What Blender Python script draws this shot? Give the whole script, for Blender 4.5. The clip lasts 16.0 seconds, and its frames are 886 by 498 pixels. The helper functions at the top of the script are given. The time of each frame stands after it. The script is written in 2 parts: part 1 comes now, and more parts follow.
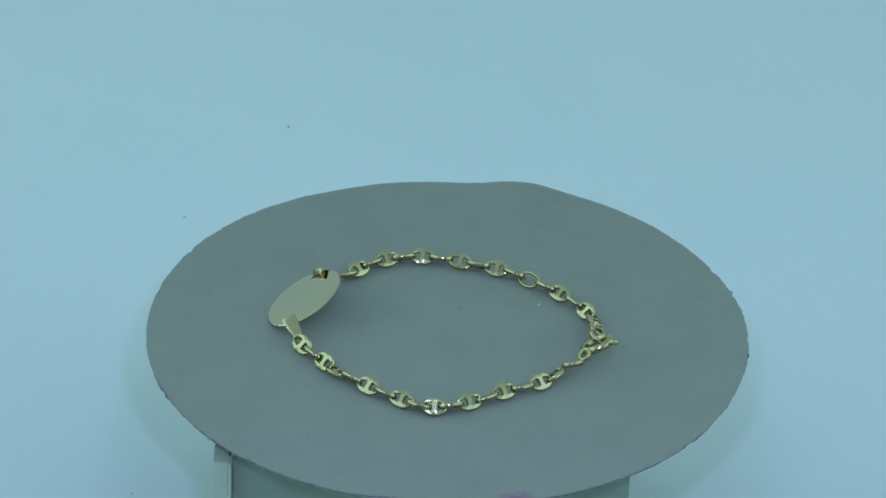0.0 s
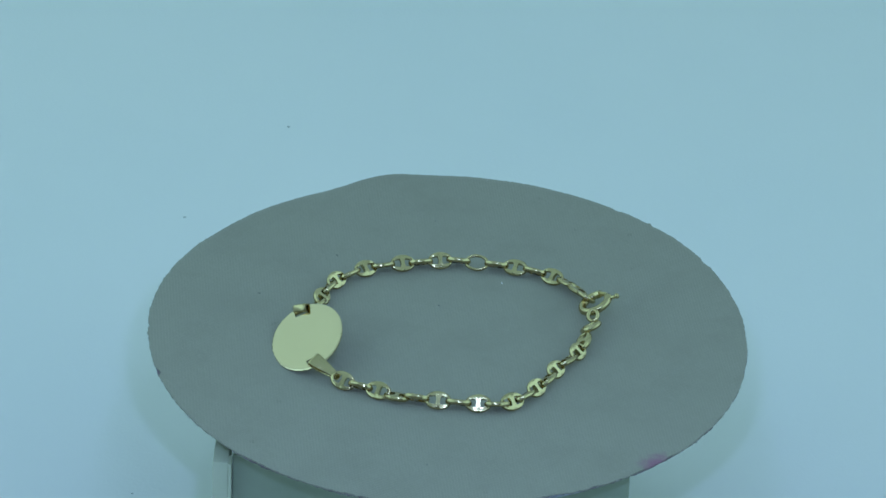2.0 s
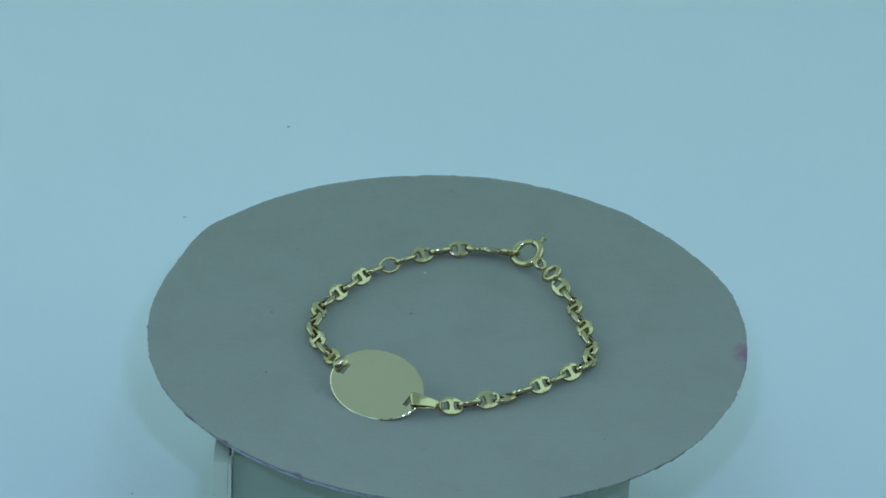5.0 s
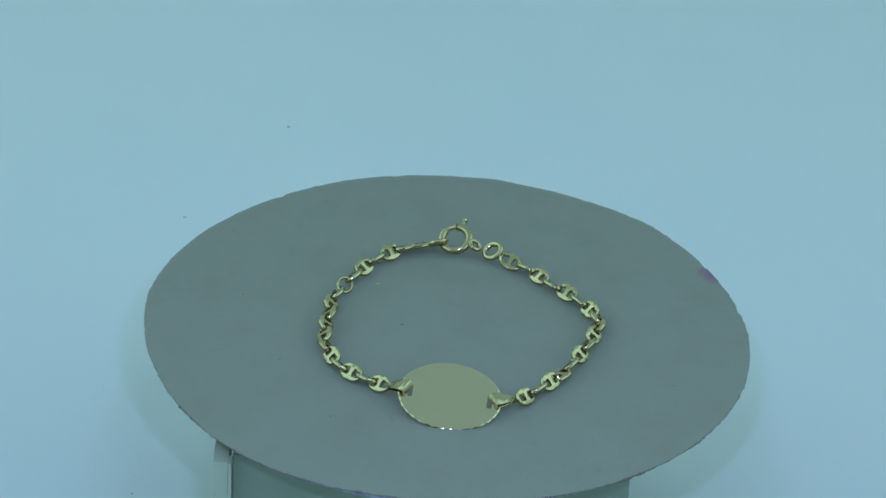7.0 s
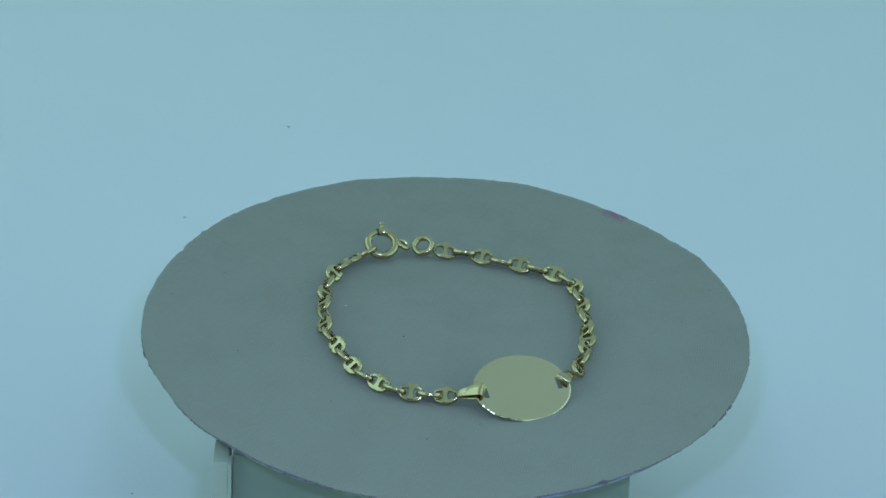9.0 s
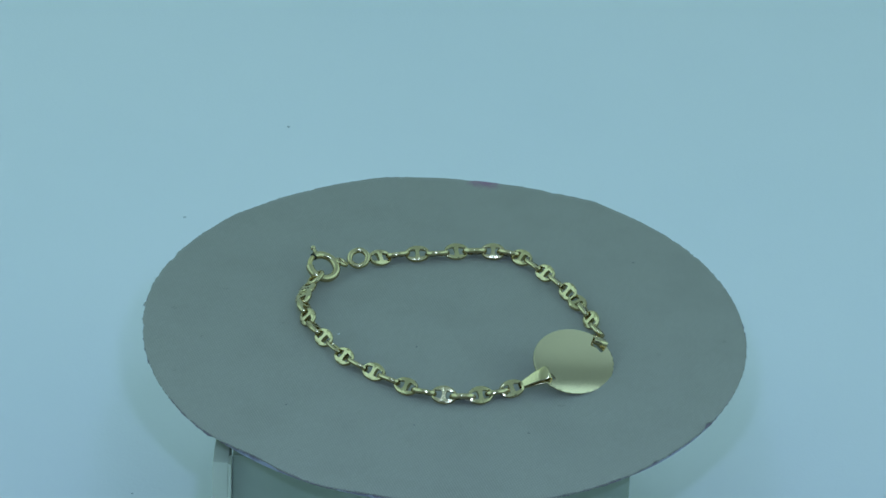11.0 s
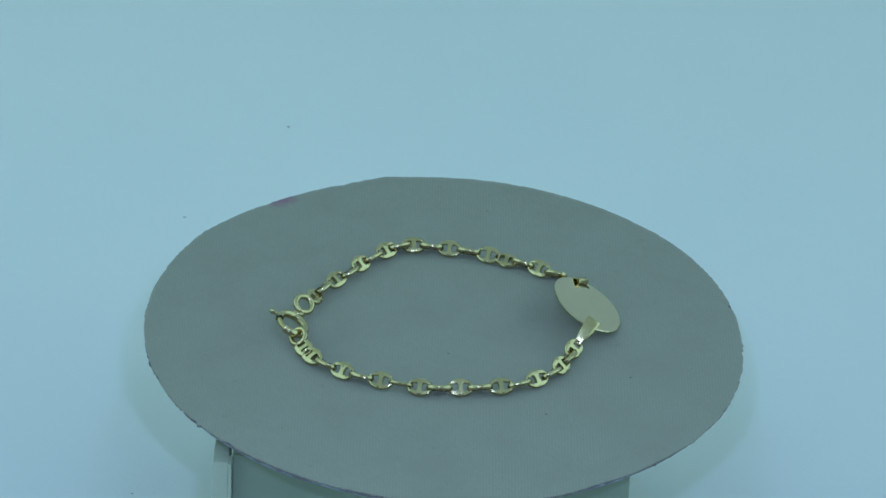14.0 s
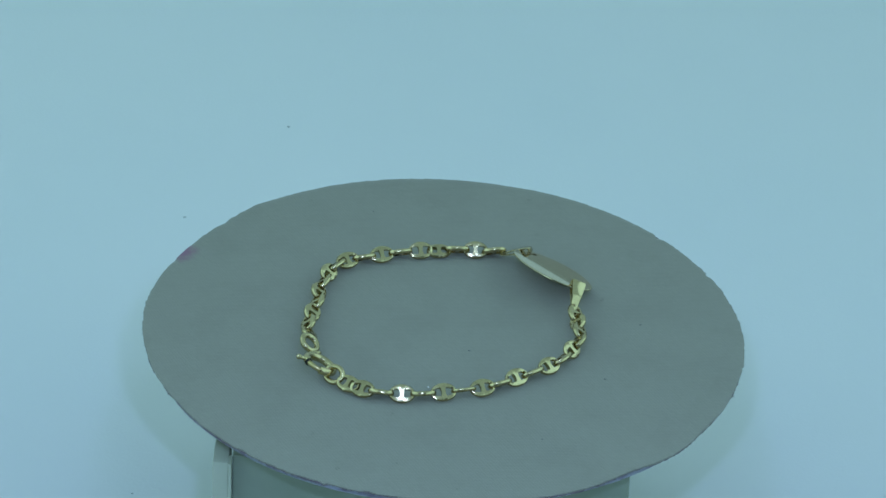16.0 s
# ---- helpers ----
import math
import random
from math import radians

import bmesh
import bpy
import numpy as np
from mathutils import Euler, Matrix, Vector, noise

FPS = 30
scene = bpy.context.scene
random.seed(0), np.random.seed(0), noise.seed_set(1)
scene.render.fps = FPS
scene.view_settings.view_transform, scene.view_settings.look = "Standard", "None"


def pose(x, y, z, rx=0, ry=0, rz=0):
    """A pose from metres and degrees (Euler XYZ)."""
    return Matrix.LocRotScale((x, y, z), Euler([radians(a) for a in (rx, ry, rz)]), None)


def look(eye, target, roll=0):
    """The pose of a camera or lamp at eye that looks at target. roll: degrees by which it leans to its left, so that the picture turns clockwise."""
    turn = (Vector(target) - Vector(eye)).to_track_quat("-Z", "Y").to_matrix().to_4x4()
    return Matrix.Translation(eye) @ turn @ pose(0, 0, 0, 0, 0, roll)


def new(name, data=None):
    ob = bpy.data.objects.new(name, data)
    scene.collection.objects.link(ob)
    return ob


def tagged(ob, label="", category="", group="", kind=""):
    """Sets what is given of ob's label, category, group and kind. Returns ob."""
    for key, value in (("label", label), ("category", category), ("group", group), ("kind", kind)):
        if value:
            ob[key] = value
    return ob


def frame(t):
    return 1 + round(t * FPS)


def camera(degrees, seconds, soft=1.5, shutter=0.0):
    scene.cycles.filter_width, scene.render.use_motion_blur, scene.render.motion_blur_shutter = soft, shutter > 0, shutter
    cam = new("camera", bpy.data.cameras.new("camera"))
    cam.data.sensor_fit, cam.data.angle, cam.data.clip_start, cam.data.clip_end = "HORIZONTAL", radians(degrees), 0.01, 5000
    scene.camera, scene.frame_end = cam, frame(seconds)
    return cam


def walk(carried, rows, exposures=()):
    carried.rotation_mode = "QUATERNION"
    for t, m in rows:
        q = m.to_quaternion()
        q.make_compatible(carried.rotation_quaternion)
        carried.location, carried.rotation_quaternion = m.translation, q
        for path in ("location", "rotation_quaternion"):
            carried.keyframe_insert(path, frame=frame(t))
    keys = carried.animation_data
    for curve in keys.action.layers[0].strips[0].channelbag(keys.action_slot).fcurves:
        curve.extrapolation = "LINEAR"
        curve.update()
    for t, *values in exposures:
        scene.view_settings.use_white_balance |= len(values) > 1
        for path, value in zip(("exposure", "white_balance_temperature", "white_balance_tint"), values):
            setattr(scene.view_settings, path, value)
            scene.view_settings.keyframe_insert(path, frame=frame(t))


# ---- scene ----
SECONDS = 16.0
TOP = 0.045            # height of the disc's upper face over the floor
TURN = 14.484          # degrees a second, anticlockwise from above

# ---- camera ----
cam = camera(14.0, SECONDS, soft=1.65)
EYE = Vector((-0.00112, -0.50737, 0.32055 + TOP))
TILT = radians(31.01)
stand_still = look(EYE, EYE + Vector((0, math.cos(TILT), -math.sin(TILT))), 2.68)
walk(cam, [(0.0, stand_still), (SECONDS, stand_still)],
     [(0.0, 0.0), (2.9, -0.01), (3.1, -0.02), (3.5, -0.08), (4.1, -0.04), (9.0, -0.06), (12.0, -0.04), (SECONDS, -0.01)])

# ---- light ----
world = bpy.data.worlds.new("tent_world")
scene.world = world
world.use_nodes = True
world.node_tree.nodes["Background"].inputs[0].default_value = (0.6, 0.85, 1.0, 1)
world.node_tree.nodes["Background"].inputs[1].default_value = 0.05


def area_lamp(name, eye, target, sx, sy, watts, colour):
    data = bpy.data.lights.new(name, "AREA")
    data.shape, data.size, data.size_y = "RECTANGLE", sx, sy
    data.energy, data.color = watts, colour
    ob = new(name, data)
    ob.matrix_world = look(eye, target)
    return ob


FILL = (0.484, 0.843, 0.970)
SPOT = (0.41, 0.62, 1.22)
area_lamp("led_front", (0.002, -0.308, TOP + 0.224), (0, 0, TOP), 0.008, 0.005, 0.26, SPOT)
area_lamp("led_strip", (0.002, -0.175, TOP + 0.200), (0.002, -0.195, TOP), 0.012, 0.20, 0.12, SPOT)
area_lamp("led_back", (-0.272, 0.288, TOP + 0.313), (-0.02, -0.01, TOP), 0.20, 0.40, 0.056, (0.57, 1.0, 0.75))
area_lamp("tent_west_glow", (-0.455, -0.155, 0.32), (0, -0.155, 0.30), 1.09, 0.60, 1.985, FILL)
area_lamp("tent_east_glow", (0.455, -0.15, 0.32), (0, -0.15, 0.30), 1.10, 0.60, 1.985, FILL)


# ---- materials ----
def material(name, colour, rough, metal=0.0):
    m = bpy.data.materials.new(name)
    m.use_nodes = True
    b = m.node_tree.nodes["Principled BSDF"]
    b.inputs["Base Color"].default_value = (*colour, 1)
    b.inputs["Roughness"].default_value = rough
    b.inputs["Metallic"].default_value = metal
    return m, m.node_tree, b


def node(tree, kind, **values):
    n = tree.nodes.new(kind)
    for key, v in values.items():
        n.inputs[key.replace("_", " ")].default_value = v
    return n


def mix_colour(tree, fac, a, b, mode="MIX"):
    n = tree.nodes.new("ShaderNodeMix")
    n.data_type, n.blend_type = "RGBA", mode
    for socket, v in ((n.inputs[0], fac), (n.inputs[6], a), (n.inputs[7], b)):
        if hasattr(v, "is_linked"):
            tree.links.new(v, socket)
        else:
            socket.default_value = v if isinstance(v, float) else (*v, 1)
    return n.outputs[2]


def ramp(tree, value, low, high):
    n = tree.nodes.new("ShaderNodeMapRange")
    n.interpolation_type = "SMOOTHSTEP"
    n.inputs[1].default_value, n.inputs[2].default_value = low, high
    tree.links.new(value, n.inputs[0])
    return n.outputs[0]


def coordinates(tree, rz=0.0):
    c = tree.nodes.new("ShaderNodeTexCoord")
    m = tree.nodes.new("ShaderNodeMapping")
    m.inputs["Rotation"].default_value = (0, 0, rz)
    tree.links.new(c.outputs["Object"], m.inputs["Vector"])
    return m.outputs["Vector"]


def noise_of(tree, vec, scale, detail=3.0, rough=0.55):
    n = node(tree, "ShaderNodeTexNoise", Scale=scale, Detail=detail, Roughness=rough)
    tree.links.new(vec, n.inputs["Vector"])
    return n.outputs["Fac"]


def bump(tree, b, height, strength, distance):
    n = node(tree, "ShaderNodeBump", Strength=strength, Distance=distance)
    tree.links.new(height, n.inputs["Height"])
    tree.links.new(n.outputs["Normal"], b.inputs["Normal"])


def tent_material():
    m, t, b = material("white_tent_sheet", (0.80, 0.80, 0.80), 0.75)
    v = coordinates(t)
    fac = ramp(t, noise_of(t, v, 9.0), 0.3, 0.7)
    t.links.new(mix_colour(t, fac, (0.80, 0.81, 0.79), (0.77, 0.79, 0.78)), b.inputs["Base Color"])
    bump(t, b, noise_of(t, v, 1500.0, 2.0), 0.08, 0.0004)
    b.inputs["Specular IOR Level"].default_value = 0.2
    return m


def cloth_material():
    """Grey book cloth: a fine weave, faint blotches, lint specks and a pink stain by the edge."""
    m, t, b = material("grey_book_cloth", (0.30, 0.29, 0.28), 0.9)
    v = coordinates(t)
    broad = ramp(t, noise_of(t, v, 70.0, 4.0), 0.35, 0.7)
    col = mix_colour(t, broad, CLOTH, tuple(c * 0.90 for c in CLOTH))
    fine = ramp(t, noise_of(t, v, 900.0, 3.0), 0.25, 0.75)
    col = mix_colour(t, fine, col, tuple(c * 1.03 for c in CLOTH))
    for along, deep in ((68.0, 0.94), (134.0, 0.92)):
        strand = t.nodes.new("ShaderNodeMapping")
        strand.inputs["Rotation"].default_value = (0, 0, radians(-(along + 90)))
        strand.inputs["Scale"].default_value = (2300.0, 520.0, 1.0)
        t.links.new(t.nodes["Texture Coordinate"].outputs["Object"], strand.inputs["Vector"])
        col = mix_colour(t, ramp(t, noise_of(t, strand.outputs["Vector"], 1.0, 2.0), 0.36, 0.56), tuple(c * deep for c in CLOTH), col)
    speck = ramp(t, noise_of(t, v, 330.0, 1.5, 0.4), 0.75, 0.80)
    col = mix_colour(t, speck, col, tuple(c * 0.72 for c in CLOTH))
    heights = []
    for along, gap in ((68.0, 0.00050), (133.0, 0.00043)):
        wave = node(t, "ShaderNodeTexWave", Scale=2 * math.pi / (20 * gap), Distortion=0.9, Detail=2.0, Detail_Scale=0.35)
        wave.bands_direction = "X"
        t.links.new(coordinates(t, radians(-(along + 90))), wave.inputs["Vector"])
        heights.append(wave.outputs["Fac"])
    add = t.nodes.new("ShaderNodeMath")
    add.operation = "ADD"
    t.links.new(heights[0], add.inputs[0]), t.links.new(heights[1], add.inputs[1])
    worn = ramp(t, noise_of(t, v, 85.0, 3.0, 0.6), 0.42, 0.74)
    for h, deep in zip(heights, (0.92, 0.80)):
        thread = mix_colour(t, worn, tuple(c * (deep + 0.12) for c in CLOTH), tuple(c * deep for c in CLOTH))
        col = mix_colour(t, ramp(t, h, 0.0, 0.5), thread, col)
    # stain
    dist = t.nodes.new("ShaderNodeVectorMath")
    dist.operation = "DISTANCE"
    dist.inputs[1].default_value = (0.0505 * math.cos(radians(-76)), 0.0505 * math.sin(radians(-76)), 0)
    t.links.new(v, dist.inputs[0])
    wob = t.nodes.new("ShaderNodeMath")
    wob.operation = "MULTIPLY_ADD"
    wob.inputs[1].default_value = 0.004
    t.links.new(noise_of(t, v, 500.0), wob.inputs[0])
    t.links.new(dist.outputs["Value"], wob.inputs[2])
    stain = ramp(t, wob.outputs[0], 0.0058, 0.0028)
    col = mix_colour(t, stain, col, (0.27, 0.14, 0.19))
    t.links.new(col, b.inputs["Base Color"])
    bump(t, b, add.outputs[0], 0.14, 0.00008)
    b.inputs["Specular IOR Level"].default_value = 0.15
    b.inputs["Sheen Weight"].default_value = 0.15
    return m


def card_material():
    m, t, b = material("lilac_card", (0.42, 0.44, 0.60), 0.8)
    v = coordinates(t)
    fac = ramp(t, noise_of(t, v, 400.0), 0.4, 0.6)
    t.links.new(mix_colour(t, fac, (0.37, 0.38, 0.44), (0.25, 0.22, 0.27)), b.inputs["Base Color"])
    return m


def plastic_material(name, light, dark):
    m, t, b = material(name, light, 0.35)
    v = coordinates(t)
    fac = ramp(t, noise_of(t, v, 60.0, 4.0), 0.35, 0.65)
    t.links.new(mix_colour(t, fac, light, dark), b.inputs["Base Color"])
    bump(t, b, noise_of(t, v, 800.0), 0.1, 0.0002)
    return m


def gold_material(name, colour, rough, relief):
    m, t, b = material(name, colour, rough, 1.0)
    v = coordinates(t)
    fac = ramp(t, noise_of(t, v, 120.0), 0.3, 0.7)
    t.links.new(mix_colour(t, fac, colour, tuple(c * (0.93 if relief else 0.985) for c in colour)), b.inputs["Base Color"])
    if relief:
        bump(t, b, noise_of(t, v, 900.0, 2.0), relief, 0.0002)
    return m


CLOTH = (0.298, 0.289, 0.229)
TENT = tent_material()
GREY_CLOTH = cloth_material()
CARD = card_material()
PLASTIC = plastic_material("grey_green_plastic", (0.29, 0.335, 0.235), (0.25, 0.295, 0.205))
PALE_PLASTIC = plastic_material("pale_plastic", (0.47, 0.50, 0.36), (0.43, 0.46, 0.34))
GOLD = gold_material("yellow_gold", (0.61, 0.50, 0.265), 0.19, 0.18)
GOLD_SHEET = gold_material("polished_gold_sheet", (0.75, 0.61, 0.385), 0.05, 0.0)
BRIGHT_CUT = gold_material("bright_cut_gold", (0.72, 0.60, 0.37), 0.13, 0.0)
GOLD_DARK = gold_material("dull_gold", (0.62, 0.50, 0.22), 0.32, 0.15)
# for the added front side; its grey sets how dark the gold's reflections are
DARK_FRONT, _, _ = material("added_dark_front", (0.15, 0.15, 0.15), 0.95)
LINING, _, _ = material("purple_lining", (0.16, 0.125, 0.14), 0.9)
PALE_LINT, _, _ = material("pale_lint", (0.62, 0.60, 0.56), 0.95)
LINT_DARK, _, _ = material("dark_lint", (0.22, 0.215, 0.19), 0.95)
DUST, _, _ = material("dark_dust", (0.50, 0.52, 0.50), 0.9)
EYELET, _, _ = material("brown_eyelet", (0.13, 0.11, 0.08), 0.8)
SEAM, _, _ = material("dark_seam", (0.03, 0.03, 0.03), 0.9)
STEEL, _, _ = material("dark_steel", (0.05, 0.05, 0.045), 0.4, 0.8)


# ---- mesh helpers ----
def mesh_of(name, bm, mat, sharp=None):
    bmesh.ops.recalc_face_normals(bm, faces=bm.faces)
    me = bpy.data.meshes.new(name)
    bm.to_mesh(me)
    bm.free()
    me.materials.append(mat)
    if sharp is not None:
        for p in me.polygons:
            p.use_smooth = True
        me.set_sharp_from_angle(angle=radians(sharp))
    return me


def part(name, bm, mat, parent=None, label="", sharp=None, at=None):
    data = bm if isinstance(bm, bpy.types.Mesh) else mesh_of(name, bm, mat, sharp)
    ob = new(name, data)
    if parent is not None:
        ob.parent = parent
    if at is not None:
        ob.matrix_local = at
    return tagged(ob, label)


def box(bm, x0, x1, y0, y1, z0, z1, bevel=0.0, segments=2):
    made = bmesh.ops.create_cube(bm, size=1.0)["verts"]
    for v in made:
        v.co = ((x0 + x1) / 2 + v.co.x * (x1 - x0), (y0 + y1) / 2 + v.co.y * (y1 - y0), (z0 + z1) / 2 + v.co.z * (z1 - z0))
    if bevel:
        edges = list({e for v in made for e in v.link_edges})
        bmesh.ops.bevel(bm, geom=edges, offset=bevel, segments=segments, affect="EDGES", profile=0.5)


def loft(bm, rows, closed_rows=False, closed_cols=True):
    """Quads between rows of vertices."""
    n = len(rows)
    for i in range(n if closed_rows else n - 1):
        a, b = rows[i], rows[(i + 1) % n]
        k = len(a)
        for j in range(k if closed_cols else k - 1):
            bm.faces.new((a[j], a[(j + 1) % k], b[(j + 1) % k], b[j]))


def tube(bm, path, radius, sides=10, closed=True, flat=1.0):
    """A round wire along a path of points; radius may be a function of the step (0 to 1)."""
    pts = [Vector(p) for p in path]
    n = len(pts)
    rows = []
    for i, p in enumerate(pts):
        a = pts[i - 1] if (closed or i) else pts[0]
        b = pts[(i + 1) % n] if (closed or i < n - 1) else pts[-1]
        d = (b - a).normalized()
        side = d.cross(Vector((0, 0, 1)))
        side = side.normalized() if side.length > 1e-6 else Vector((1, 0, 0))
        up = side.cross(d).normalized()
        r = radius(i / max(1, n - 1)) if callable(radius) else radius
        rows.append([bm.verts.new(p + side * r * math.cos(s) + up * r * flat * math.sin(s))
                     for s in (2 * math.pi * j / sides for j in range(sides))])
    loft(bm, rows, closed)
    if not closed:
        bm.faces.new(rows[0]), bm.faces.new(rows[-1])


def oval(rx, ry, n, start=0.0, sweep=360.0, z=0.0):
    m = n if sweep >= 360 else n - 1
    return [(rx * math.cos(radians(start + sweep * i / m)), ry * math.sin(radians(start + sweep * i / m)), z) for i in range(n)]


# ---- the tent ----
def tent_sheet(name, x0, x1, y0, y1, z0, z1):
    bm = bmesh.new()
    box(bm, x0, x1, y0, y1, z0, z1)
    return part(name, bm, TENT)


floor_mesh = bmesh.new()
rows = []
profile = [(-0.80, 0.0), (-0.3, 0.0), (0.0, 0.0), (0.20, 0.0), (0.28, 0.0)]
profile += [(0.28 + 0.14 * math.sin(radians(a)), 0.14 - 0.14 * math.cos(radians(a))) for a in range(10, 91, 10)]
profile += [(0.42, 0.40), (0.42, 0.70)]
for thick in (0.0, -0.004):
    for x in (-0.46, 0.46):
        rows.append([floor_mesh.verts.new((x, y - thick * (z > 0.05), z + thick)) for y, z in profile])
loft(floor_mesh, [rows[0], rows[1], rows[3], rows[2]], True, False)
for k in (0, -1):
    floor_mesh.faces.new([r[k] for r in (rows[0], rows[1], rows[3], rows[2])])
tagged(part("floor", floor_mesh, TENT, sharp=40), "white sheet of the light tent, curving up into the back", "floor", kind="structure")
for name, dims in (("wall_west", (-0.47, -0.461, -0.80, 0.42, 0.0, 0.70)), ("wall_east", (0.461, 0.47, -0.80, 0.42, 0.0, 0.70)),
                   ("wall_south", (-0.47, 0.47, -0.82, -0.801, 0.0, 0.70))):
    ob = tagged(tent_sheet(name, *dims), "plain white side of the light tent", "wall", kind="structure")
    # unseen dark side behind the camera, added to darken what the gold mirrors
    if name == "wall_south":
        ob.data.materials[0] = DARK_FRONT
        tagged(ob, "unseen dark front side, added to dim reflections in the gold")
tagged(tent_sheet("ceiling", -0.47, 0.47, -0.82, 0.43, 0.701, 0.71), "plain white top of the light tent", "ceiling", kind="structure")


bm = bmesh.new()
box(bm, 0.1263, 0.1287, -0.45, 0.36, 0.6985, 0.7005)
tagged(part("trim", bm, SEAM), "dark stitched seam along the tent top", "seam", kind="structure")
bm = bmesh.new()
bmesh.ops.create_cone(bm, cap_ends=True, segments=32, radius1=0.009, radius2=0.009, depth=0.002)
ob = tagged(part("vent", bm, EYELET), "brown round eyelet in the tent top", "eyelet", kind="structure")
ob.location = (0.1840, 0.0650, 0.6993)


# ---- the turntable's box ----
def turntable_box():
    base = tagged(new("turntable_base"), "grey-green plastic box under the turning disc", "turntable base")
    bm = bmesh.new()
    box(bm, -0.0330, 0.0303, -0.0340, 0.0300, 0.0015, TOP - 0.0040, 0.0004, 2)
    part("housing", bm, PLASTIC, base, sharp=40)
    bm = bmesh.new()
    box(bm, -0.0360, -0.0335, -0.0362, -0.0280, 0.0015, TOP - 0.0040, 0.0001, 1)
    part("edge_strip", bm, PALE_PLASTIC, base, "pale plastic strip down one corner", sharp=40)
    bm = bmesh.new()
    box(bm, -0.0335, -0.0330, -0.0366, -0.0340, 0.0015, TOP - 0.0040, 0.00006, 1)
    part("corner_bead", bm, PALE_PLASTIC, base, "thin pale bead along the box corner", sharp=40)
    for sx in (-1, 1):
        for sy in (-1, 1):
            bm = bmesh.new()
            bmesh.ops.create_cone(bm, cap_ends=True, segments=20, radius1=0.004, radius2=0.0045, depth=0.0015)
            part("foot", bm, STEEL, base, "dark rubber foot", at=pose(-0.002 + sx * 0.026, -0.002 + sy * 0.026, 0.00075))
    bm = bmesh.new()
    bmesh.ops.create_cone(bm, cap_ends=True, segments=32, radius1=0.009, radius2=0.008, depth=0.0026)
    part("spindle", bm, STEEL, base, "dark steel spindle", at=pose(0.0, 0.0, TOP - 0.0028))
    return base


turntable_box()

# ---- the disc ----
TUFT = 17.5            # bearing of a loose thread at the rim


def waves(deg, mean, terms):
    """A closed wavy outline: a mean and pairs of cosine and sine amounts."""
    a = radians(deg)
    return mean + sum(c * math.cos((k + 1) * a) + d * math.sin((k + 1) * a) for k, (c, d) in enumerate(terms))


def edge_radius(deg, seed, rough):
    r = waves(deg, 50.05, ((0.25, -0.25), (-0.10, 0.32), (0.02, 0.01), (-0.13, -0.05), (0.08, -0.01), (0.10, 0.11)))
    p = Vector((math.cos(radians(deg)) * 6, math.sin(radians(deg)) * 6, seed))
    r += rough * (noise.noise(p * 1.6) * 0.13 + noise.noise(p * 7) * 0.12 + noise.noise(p * 19) * 0.15 + noise.noise(p * 43) * 0.08)
    r += 0.38 * math.exp(-((deg - TUFT) / 0.35) ** 2)
    tear = noise.noise(p * 3.1 + Vector((5, 0, 0)))
    if tear > 0.38:
        r -= rough * (tear - 0.38) * 1.3
    return r / 1000


def edge_lift(deg):
    """How far the cloth's edge stands off the card, with one turned-up corner."""
    z = waves(deg, 0.17, ((0.44, 0.02), (0.12, 0.13), (-0.03, 0.04), (0.06, -0.09)))
    z += 0.72 * math.exp(-((deg - 74.5) / 6.5) ** 2) - 0.42 * math.exp(-((deg - 88) / 7) ** 2)
    for at, up, wide in ((261, 0.45, 4.5), (305, 0.36, 9.0), (340, 0.24, 3.5)):
        z += up * math.exp(-abs((deg - at) / wide) ** 1.5)
    return z / 1000


def layer(seed, rough, z1, z0, shrink, lift):
    """One round sheet cut out by hand, with a wavy rim."""
    bm = bmesh.new()
    n, rings = 1080, (0.12, 0.3, 0.5, 0.7, 0.82, 0.9, 0.95, 0.98, 0.995, 1.0)
    tops, unders = [], []
    for f in rings:
        for store, z in ((tops, z1), (unders, z0)):
            row = []
            for i in range(n):
                a = 360 * i / n
                r = (edge_radius(a, seed, rough) - shrink) * f
                w = max(0.0, f - 0.7) / 0.3
                dz = lift * w * w * edge_lift(a)
                if f == 1.0 and store is tops:
                    dz -= 0.00006
                row.append(bm.verts.new((r * math.cos(radians(a)), r * math.sin(radians(a)), z + dz)))
            store.append(row)
    loft(bm, tops)
    loft(bm, unders)
    loft(bm, [tops[-1], unders[-1]])
    for rows_, z in ((tops, z1), (unders, z0)):
        c = bm.verts.new((0, 0, z))
        for i in range(n):
            bm.faces.new((c, rows_[0][i], rows_[0][(i + 1) % n]))
    return bm


# lint on the cloth: x, y and size in millimetres, pale or not
LINT = ((-6.1, 28.7, 0.22, 0), (2.4, 7.0, 0.25, 0), (-23.5, 22.9, 0.22, 0), (14.7, 32.1, 0.20, 0), (42.0, -11.0, 0.25, 0), (15.5, 9.1, 0.25, 1), (42.8, -9.1, 0.22, 0), (-21.1, -34.0, 0.16, 0))
disc = tagged(new("turning_disc"), "round grey cloth-covered card disc with a rough hand-cut edge", "turntable disc")
disc.location = (0, 0, TOP)
part("torn_lining", layer(9.0, 1.5, -0.00031, -0.00044, 0.00003, 1.0), LINING, disc, "dark purple torn lining under the cloth edge", sharp=50)
part("cloth_cover", layer(3.0, 1.0, 0.0, -0.0003, 0.0, 1.0), GREY_CLOTH, disc, "grey book cloth with a pink stain by the edge", sharp=50)
bm = bmesh.new()
rings = []
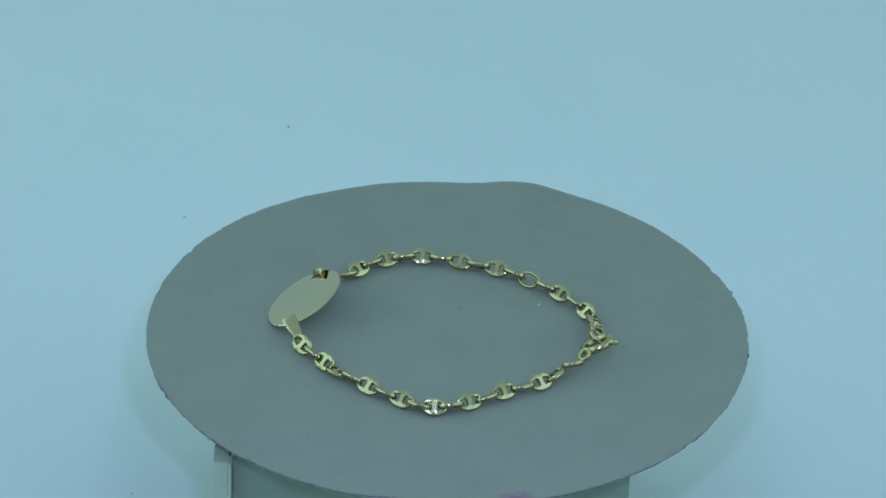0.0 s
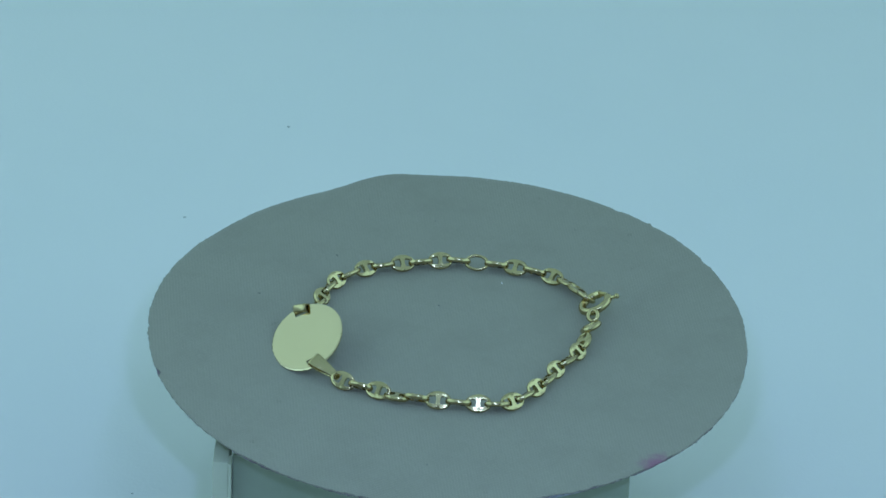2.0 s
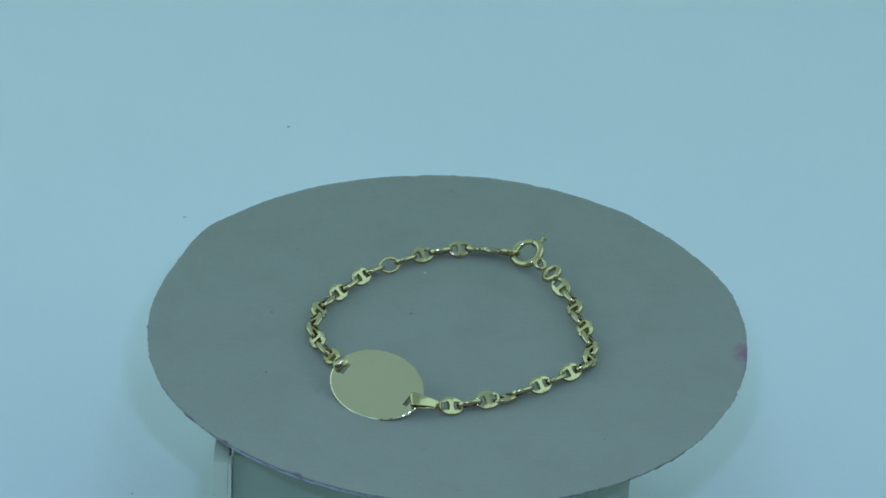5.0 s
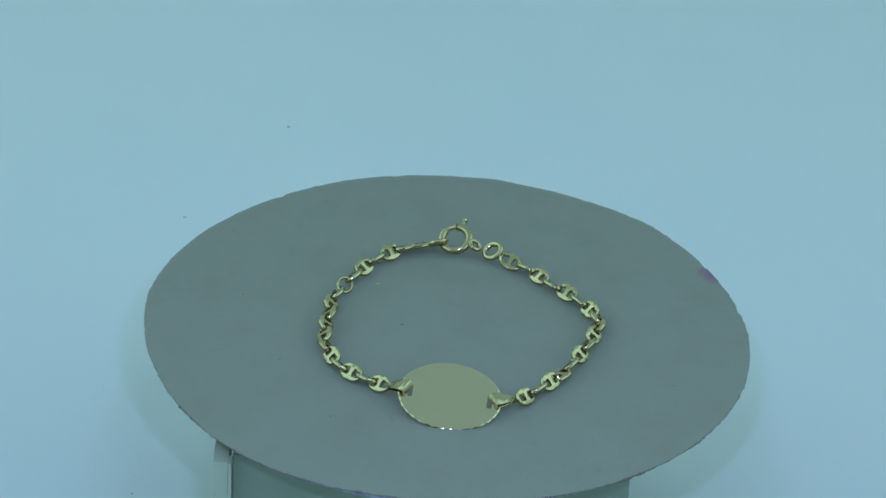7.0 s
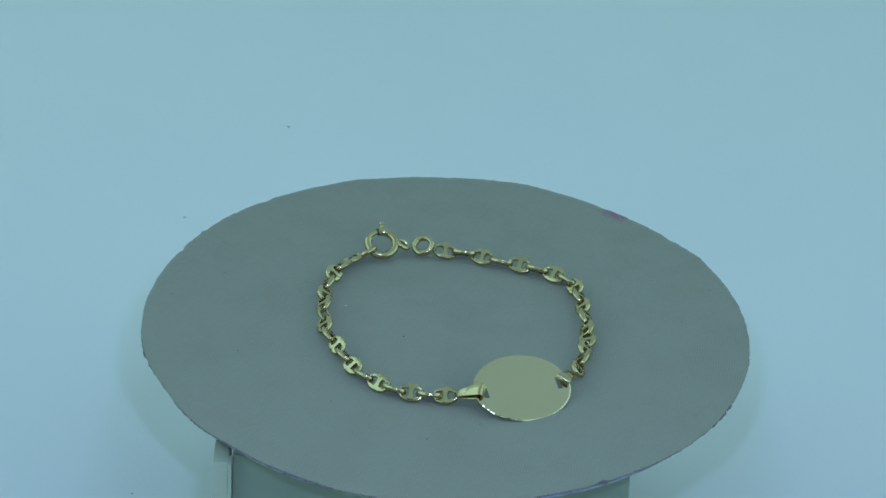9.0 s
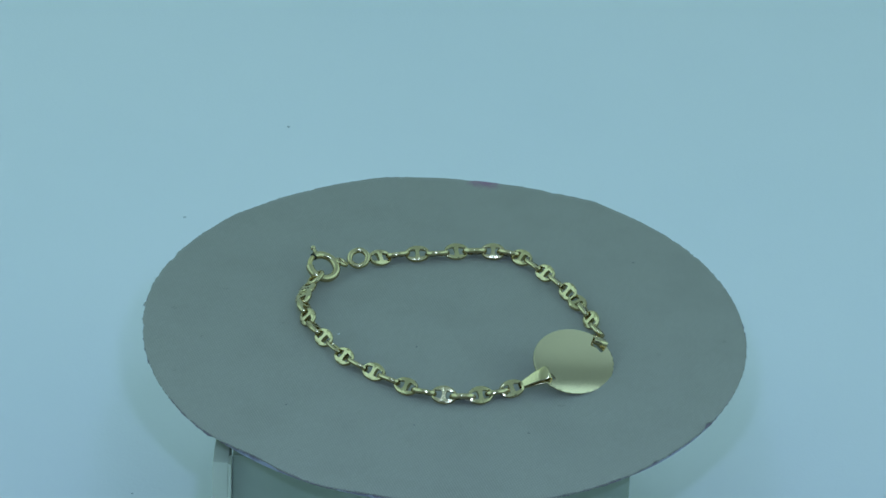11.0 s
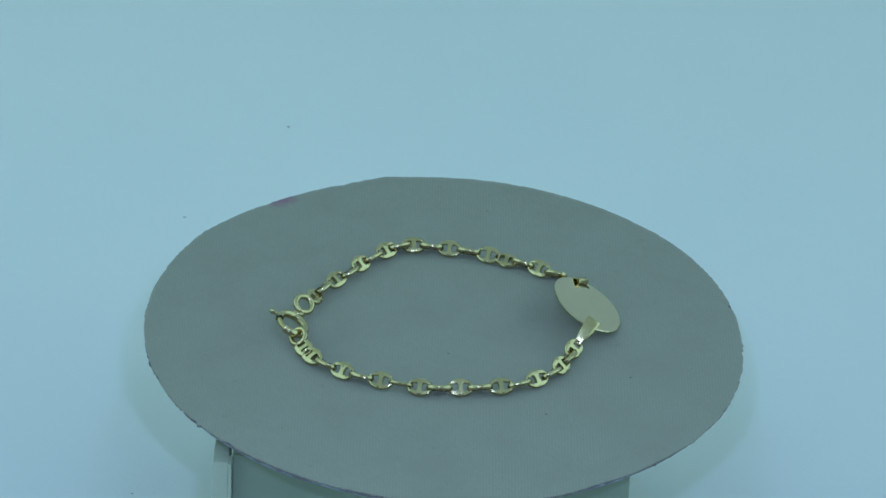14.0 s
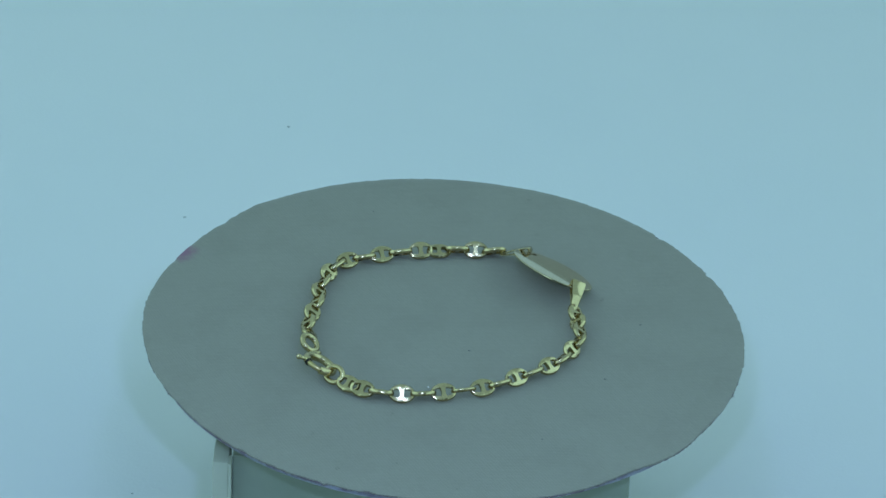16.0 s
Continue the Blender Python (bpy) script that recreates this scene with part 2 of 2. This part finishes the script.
for r, z in ((0.0485, -0.0013), (0.0490, -0.0012), (0.0492, -0.0009), (0.0490, -0.0005), (0.0485, -0.00045)):
    row = []
    for k in range(300):
        a = 2 * math.pi * k / 300
        q = r + 0.00012 * noise.noise(Vector((5 * math.cos(a), 5 * math.sin(a), 4)))
        row.append(bm.verts.new((q * math.cos(a), q * math.sin(a), z)))
    rings.append(row)
loft(bm, rings)
bm.faces.new(rings[0]), bm.faces.new(rings[-1])
part("card_backing", bm, CARD, disc, "pale lilac round card under the cloth", sharp=50)

for x, y, r, pale in LINT:
    bm = bmesh.new()
    bmesh.ops.create_icosphere(bm, subdivisions=2, radius=r * 0.0008)
    for v in bm.verts:
        v.co *= 1 + 0.6 * noise.noise(v.co * 3000 + Vector((x, y, 0)))
        v.co = Vector((v.co.x * 1.5, v.co.y * 0.8, v.co.z * 0.4))
    part("lint", bm, PALE_LINT if pale else LINT_DARK, disc, "pale lint" if pale else "dark lint", 80, pose(x * 0.001, y * 0.001, r * 0.0003, 0, 0, 40 * x))

# ---- the bracelet ----
MM = 0.001
bracelet = tagged(new("bracelet"), "yellow gold chain bracelet with oval name plate, closed, on grey cloth", "bracelet")
bracelet.location = (0, 0, TOP)


def half_link(bm, a, b, bar, side, thick, sign, n_arc=17, n_bar=6):
    """One D-shaped half of a link: a band round its opening. Rows run outer rim, shoulders, inner rim."""
    outer = [(a * math.sin(math.pi * i / (n_arc - 1)), b * math.cos(math.pi * i / (n_arc - 1))) for i in range(n_arc)]
    outer += [(0.0, (b - 0.20) * (2 * (i - 1) / (n_bar - 2) - 1)) for i in range(1, n_bar)]
    ia, ib, x0, xe = a - side, b * 0.47, bar / 2, bar / 2 + 0.16
    inner = []
    for i in range(n_arc):
        s = math.pi * i / (n_arc - 1)
        c = math.cos(s)
        inner.append((xe + (ia - xe) * math.sin(s) ** 0.8, ib * math.copysign(abs(c) ** 0.85, c)))
    inner += [(x0 + (xe - x0) * abs(2 * i / n_bar - 1) ** 2, -ib + 2 * ib * i / n_bar) for i in range(1, n_bar)]
    rows = []
    for f, z in ((0.0, 0.28), (0.22, 0.76), (0.62, 0.92), (1.0, 0.50), (1.0, -0.50), (0.62, -0.92), (0.22, -0.76), (0.0, -0.28)):
        row = []
        for j, ((ox, oy), (ix, iy)) in enumerate(zip(outer, inner)):
            # the bar and the two shoulders above it are filed flat
            w = 1.0 if j >= n_arc else min(1.0, max(0.0, (abs(math.cos(math.pi * j / (n_arc - 1))) - 0.66) / 0.18))
            if j < n_arc:
                filed = {0.0: 0.30, 0.22: 0.80, 0.62: 0.92}.get(f, 0.94)
            else:
                filed = {0.0: 0.80, 0.22: 0.87, 0.62: 0.93}.get(f, 0.94) if j in (n_arc, len(outer) - 1) else 0.94
            zz = z + w * (math.copysign(filed, z) - z)
            row.append(bm.verts.new((sign * (ox + (ix - ox) * f) * MM, (oy + (iy - oy) * f) * MM, zz * thick * MM)))
        rows.append(row)
    k = len(outer)
    for i in range(7):
        for j in range(k):
            bm.faces.new((rows[i][j], rows[i][(j + 1) % k], rows[i + 1][(j + 1) % k], rows[i + 1][j]))
    for j in range(n_arc - 1):
        bm.faces.new((rows[7][j], rows[7][j + 1], rows[0][j + 1], rows[0][j]))


def anchor_link():
    bm = bmesh.new()
    for sign in (1, -1):
        half_link(bm, 2.16, 1.53, 0.62, 0.52, 0.43, sign)
    bmesh.ops.remove_doubles(bm, verts=bm.verts, dist=1e-6)
    return mesh_of("link", bm, GOLD, 32)


def plain_link():
    bm = bmesh.new()
    tube(bm, oval(1.85 * MM, 1.25 * MM, 36), 0.27 * MM, 10)
    return mesh_of("link", bm, GOLD, 60)


def polar(deg, r, z):
    return Vector((r * math.cos(radians(deg)), r * math.sin(radians(deg)), z)) * MM


def upright(p, tangent, psi, pitch=0.0):
    """x along the chain, z the face's normal, leaning psi degrees outwards from straight up."""
    x = Vector(tangent).normalized()
    out = Vector((p.x, p.y, 0)).normalized()
    out = (out - x * out.dot(x)).normalized()
    up = out.cross(x)
    up = up if up.z > 0 else -up
    nrm = up * math.cos(radians(psi)) + out * math.sin(radians(psi))
    y = nrm.cross(x)
    m = Matrix((x, y, nrm)).transposed().to_4x4()
    return Matrix.Translation(p) @ m @ pose(0, 0, 0, 0, pitch, 0)


# (bearing, distance from the middle) of each link, from bail to clasp on either side
RUN_A = ((200.5, 25.0), (207.7, 24.3), (215.0, 23.8), (222.6, 23.6), (230.5, 23.4), (239.2, 23.5), (247.1, 23.9), (254.5, 24.5), (261.3, 25.3),
         (267.0, 25.4), (273.1, 24.8), (280.2, 23.8), (287.8, 23.1), (296.0, 22.2), (304.8, 22.4), (313.3, 22.9), (321.5, 23.1))
RUN_B = ((140.8, 22.0), (134.0, 22.0), (126.3, 22.2), (118.8, 22.3), (111.0, 21.8), (102.3, 21.4), (93.8, 20.7), (84.3, 20.0), (75.2, 19.6),
         (65.4, 19.9), (56.4, 20.2), (47.5, 20.3), (38.3, 21.0), (29.8, 21.9), (21.5, 23.0), (13.6, 24.0), (6.6, 24.8), (0.4, 25.1))
TIP_A, TIP_B = polar(196.8, 24.8, 1.2), polar(145.0, 22.2, 1.5)
FOLD_A, FOLD_B = Vector((-25.65, -3.75, 2.4)) * MM, Vector((-22.15, 10.35, 3.65)) * MM
CLASP = Vector((25.0, -6.0, 2.3)) * MM
RING = polar(330.6, 24.0, 1.9)
END_RING = polar(353.4, 25.2, 1.7)

link_mesh, plain_mesh = anchor_link(), plain_link()
for run, before, after, first in ((RUN_A, TIP_A, RING, 1), (RUN_B, TIP_B, END_RING, 1)):
    points = [before] + [polar(a, r, 1.30) for a, r in run] + [after]
    for i in range(1, len(points) - 1):
        even = i % 2 == 0
        if run is RUN_A:
            psi = 38 if even else -37
            psi = {1: 40, 2: -45, 3: 44, 4: -18, 5: -46, 17: -32}.get(i, psi)
        else:
            psi = -37 if even else 38
            psi = {1: 36, 12: -34, 17: 28, 18: 26}.get(i, psi)
        psi += random.uniform(-5, 5)
        tangent = points[i + 1] - points[i - 1]
        tangent.z = 0
        flat = abs(psi) < 25 and i == 4
        p = points[i] + Vector((0, 0, -0.35 * MM if flat else 0))
        plain = run is RUN_B and i == 12
        part("link", plain_mesh if plain else link_mesh, None, bracelet, "plain oval gold link" if plain else "",
             at=upright(p, tangent, psi, random.uniform(-3, 3) + {1: 14}.get(i, 0) - (14 if run is RUN_A and i == 17 else 0)))

# the oval plate, slightly bent lengthwise, with two slots and a bright-cut rim
PLATE = Matrix.Translation(Vector((-23.9, 3.7, 2.6)) * MM)
az, lean = radians(164.45), radians(25.4)
pn = Vector((math.cos(az) * math.sin(lean), math.sin(az) * math.sin(lean), math.cos(lean)))
pu = Vector((-math.sin(az), math.cos(az), 0))
pu = Matrix.Rotation(radians(-3.1), 3, pn) @ pu
pv = pn.cross(pu)
PLATE = PLATE @ Matrix((pu, pv, pn)).transposed().to_4x4() @ pose(0, 0, 0, 0, 2.5, 0)


def plate_mesh():
    n, la, lb, sag, rim = 264, 8.34, 6.23, 0.09, random.Random(5)
    bm = bmesh.new()
    tops, unders = [], []
    for f in (0.1, 0.25, 0.4, 0.55, 0.7, 0.82, 0.92, 0.975, 1.0):
        for store, z in ((tops, 0.14), (unders, -0.14)):
            row = []
            for i in range(n):
                s = 2 * math.pi * i / n
                k = f
                dz = 0.0
                if f == 1.0:
                    cut = math.cos(2 * math.pi * (i % 8) / 8)
                    k += 0.0008 * cut
                    dz = -0.09 - 0.03 * cut + rim.uniform(-0.008, 0.008) if store is tops else 0.05
                x, y = la * k * math.cos(s), lb * k * math.sin(s)
                row.append(bm.verts.new((x * MM, y * MM, (z + dz - sag * (x / la) ** 2 - 0.03 * (y / lb) ** 2) * MM)))
            store.append(row)
    loft(bm, tops)
    loft(bm, unders)
    loft(bm, [tops[-1], unders[-1]])
    for rows_ in (tops, unders):
        bm.faces.new(rows_[0])
    me = mesh_of("plate", bm, GOLD_SHEET, 6)
    me.materials.append(BRIGHT_CUT)
    for p in me.polygons:
        if math.hypot(p.center.x / la, p.center.y / lb) > 0.98 * MM:
            p.material_index = 1
    ob = new("plate_blank", me)
    bm = bmesh.new()
    for s in (-1, 1):
        box(bm, s * 6.45 * MM - 0.42 * MM, s * 6.45 * MM + 0.42 * MM, -1.10 * MM, 1.10 * MM, -MM, MM)
    knife = new("slot_cutter", mesh_of("slot_cutter", bm, GOLD_SHEET))
    cut = ob.modifiers.new("slots", "BOOLEAN")
    cut.operation, cut.object, cut.solver = "DIFFERENCE", knife, "EXACT"
    bpy.context.view_layer.update()
    done = bpy.data.meshes.new_from_object(ob.evaluated_get(bpy.context.evaluated_depsgraph_get()))
    done.name = "plate"
    for o in (ob, knife):
        bpy.data.objects.remove(o)
    return done


part("plate", plate_mesh(), None, bracelet, "blank oval polished gold plate with bright-cut rim", at=PLATE)


def bail_mesh():
    """A strap folded into a narrow loop, wide at the fold and narrow at the tip. x runs from tip to fold."""
    t = 0.16
    path = [(0.0, 0.10), (0.8, 0.42), (2.0, 0.72), (3.2, 0.90), (4.3, 0.95)]
    path += [(4.75 + 0.45 * math.copysign(abs(math.sin(radians(a))) ** 0.6, 1), 0.16 + 0.78 * math.copysign(abs(math.cos(radians(a))) ** 0.7, math.cos(radians(a)))) for a in range(15, 180, 15)]
    path += [(4.3, -0.62), (3.2, -0.52), (2.0, -0.38), (0.8, -0.24), (0.0, -0.10), (-0.25, 0.0)]
    bm = bmesh.new()
    rows = []
    k = len(path)
    for i, (s, h) in enumerate(path):
        a, b = path[i - 1], path[(i + 1) % k]
        d = Vector((b[0] - a[0], b[1] - a[1])).normalized()
        nx, nz = -d.y, d.x
        w = 0.50 + 0.68 * max(0.0, min(1.0, s / 4.4)) ** 0.9
        ring = []
        for y, o in ((-w, t * 0.5), (-w * 0.88, t), (w * 0.88, t), (w, t * 0.5), (w, -t * 0.5), (w * 0.88, -t), (-w * 0.88, -t), (-w, -t * 0.5)):
            ring.append(bm.verts.new(((s * 0.97 + nx * o) * MM, y * MM, (h * 0.80 + nz * o) * MM)))
        rows.append(ring)
    loft(bm, rows, True)
    return mesh_of("bail", bm, GOLD, 35)


bail = bail_mesh()
for tip, fold in ((TIP_A, FOLD_A), (TIP_B, FOLD_B)):
    x = (fold - tip).normalized()
    nrm = (pn - x * pn.dot(x)).normalized()
    m = Matrix((x, nrm.cross(x), nrm)).transposed().to_4x4()
    part("bail", bail, None, bracelet, "folded tapering gold strap", at=Matrix.Translation(tip) @ m @ Matrix.Diagonal((1, 1, 0.70 if fold is FOLD_A else 0.95, 1)))

# jump ring, end ring, spring-ring clasp
bm = bmesh.new()
tube(bm, [Vector(p) * (1 + 0.015 * math.cos(6 * math.atan2(p[1], p[0]))) for p in oval(1.55 * MM, 1.44 * MM, 42)], 0.49 * MM, 12)
part("jump_ring", bm, GOLD, bracelet, "round gold jump ring", 60, upright(RING, (CLASP - RING) * Vector((1, 1, 0)), -32, 18))
bm = bmesh.new()
tube(bm, oval(1.50 * MM, 1.32 * MM, 36), 0.44 * MM, 12)
part("end_ring", bm, GOLD, bracelet, "oval gold end ring", 60, upright(END_RING, CLASP - END_RING, 38))

prong = (Vector((28.0, -8.35, 4.3)) * MM - CLASP)
cx = prong.normalized()
to_ring = (RING - CLASP).normalized()
cn = to_ring.cross(cx).normalized()
cn = cn if cn.z > 0 else -cn
CLASP_POSE = Matrix.Translation(CLASP) @ Matrix((cx, cn.cross(cx), cn)).transposed().to_4x4()
clasp_dir = CLASP_POSE.to_3x3().transposed() @ to_ring
tail = math.degrees(math.atan2(clasp_dir.y, clasp_dir.x))
hook = CLASP_POSE.to_3x3().transposed() @ (END_RING - CLASP)
way = math.copysign(1, hook.y)
bm = bmesh.new()
tube(bm, oval(2.38 * MM, 2.38 * MM, 44, 74 * way, 302 * way), 0.67 * MM, 14, False)
foot = Vector((math.cos(radians(tail)), math.sin(radians(tail)), 0)) * MM
tube(bm, [foot * 2.45, foot * 2.95, foot * 3.35], lambda f: (0.62 - 0.30 * f) * MM, 12, False)
clasp = part("clasp", bm, GOLD, bracelet, "round spring-ring clasp", 60, CLASP_POSE)
bm = bmesh.new()
tube(bm, oval(2.38 * MM, 2.38 * MM, 16, 14 * way, 64 * way), 0.40 * MM, 12, False)
part("spring_bolt", bm, GOLD_DARK, clasp, "thin sliding bolt", 60)
bm = bmesh.new()
tube(bm, oval(2.38 * MM, 2.38 * MM, 3, 17 * way, 4 * way), 0.62 * MM, 14, False)
part("joint", bm, STEEL, clasp, "dark joint line", 60)
bm = bmesh.new()
tube(bm, [(2.4 * MM, 0, 0), (3.2 * MM, 0.05 * MM, 0), (3.8 * MM, 0.1 * MM, 0)], 0.33 * MM, 10, False)
bmesh.ops.create_uvsphere(bm, u_segments=12, v_segments=8, radius=0.47 * MM, matrix=pose(3.95 * MM, 0.1 * MM, 0))
part("thumb_lever", bm, GOLD, clasp, "small thumb lever", 60)
bm = bmesh.new()
tube(bm, oval(0.98 * MM, 0.80 * MM, 28), 0.36 * MM, 10)
away = CLASP.copy()
away.z = 0
loop_n = (to_ring * 0.45 - away.normalized() * 0.15 + Vector((0, 0, 0.8))).normalized()
loop_x = (to_ring - loop_n * to_ring.dot(loop_n)).normalized()
loop_pose = Matrix.Translation(CLASP + to_ring * 3.70 * MM) @ Matrix((loop_x, loop_n.cross(loop_x), loop_n)).transposed().to_4x4()
part("tail_loop", bm, GOLD, clasp, "small loop at the clasp's foot", 60, CLASP_POSE.inverted() @ loop_pose)


# ---- specks on the sheet ----
for x, y, r in ((-0.0343, 0.1469, 0.0003), (-0.0526, 0.1082, 0.0003), (-0.0536, 0.0125, 0.0002)):
    bm = bmesh.new()
    bmesh.ops.create_icosphere(bm, subdivisions=2, radius=r)
    for v in bm.verts:
        v.co *= 1 + 0.5 * noise.noise(v.co * 4000 + Vector((x * 500, 0, 0)))
        v.co.z *= 0.4
    ob = part("dust_speck", bm, DUST, sharp=80)
    ob.location = (x, y, r * 0.35)
    tagged(ob, "tiny dark dust speck on the white sheet", "dust speck", "dust specks")


def motions():
    steps = 16
    for thing in (disc, bracelet):
        walk(thing, [(SECONDS * i / steps, pose(0, 0, TOP, 0, 0, TURN * SECONDS * i / steps)) for i in range(steps + 1)])


motions()
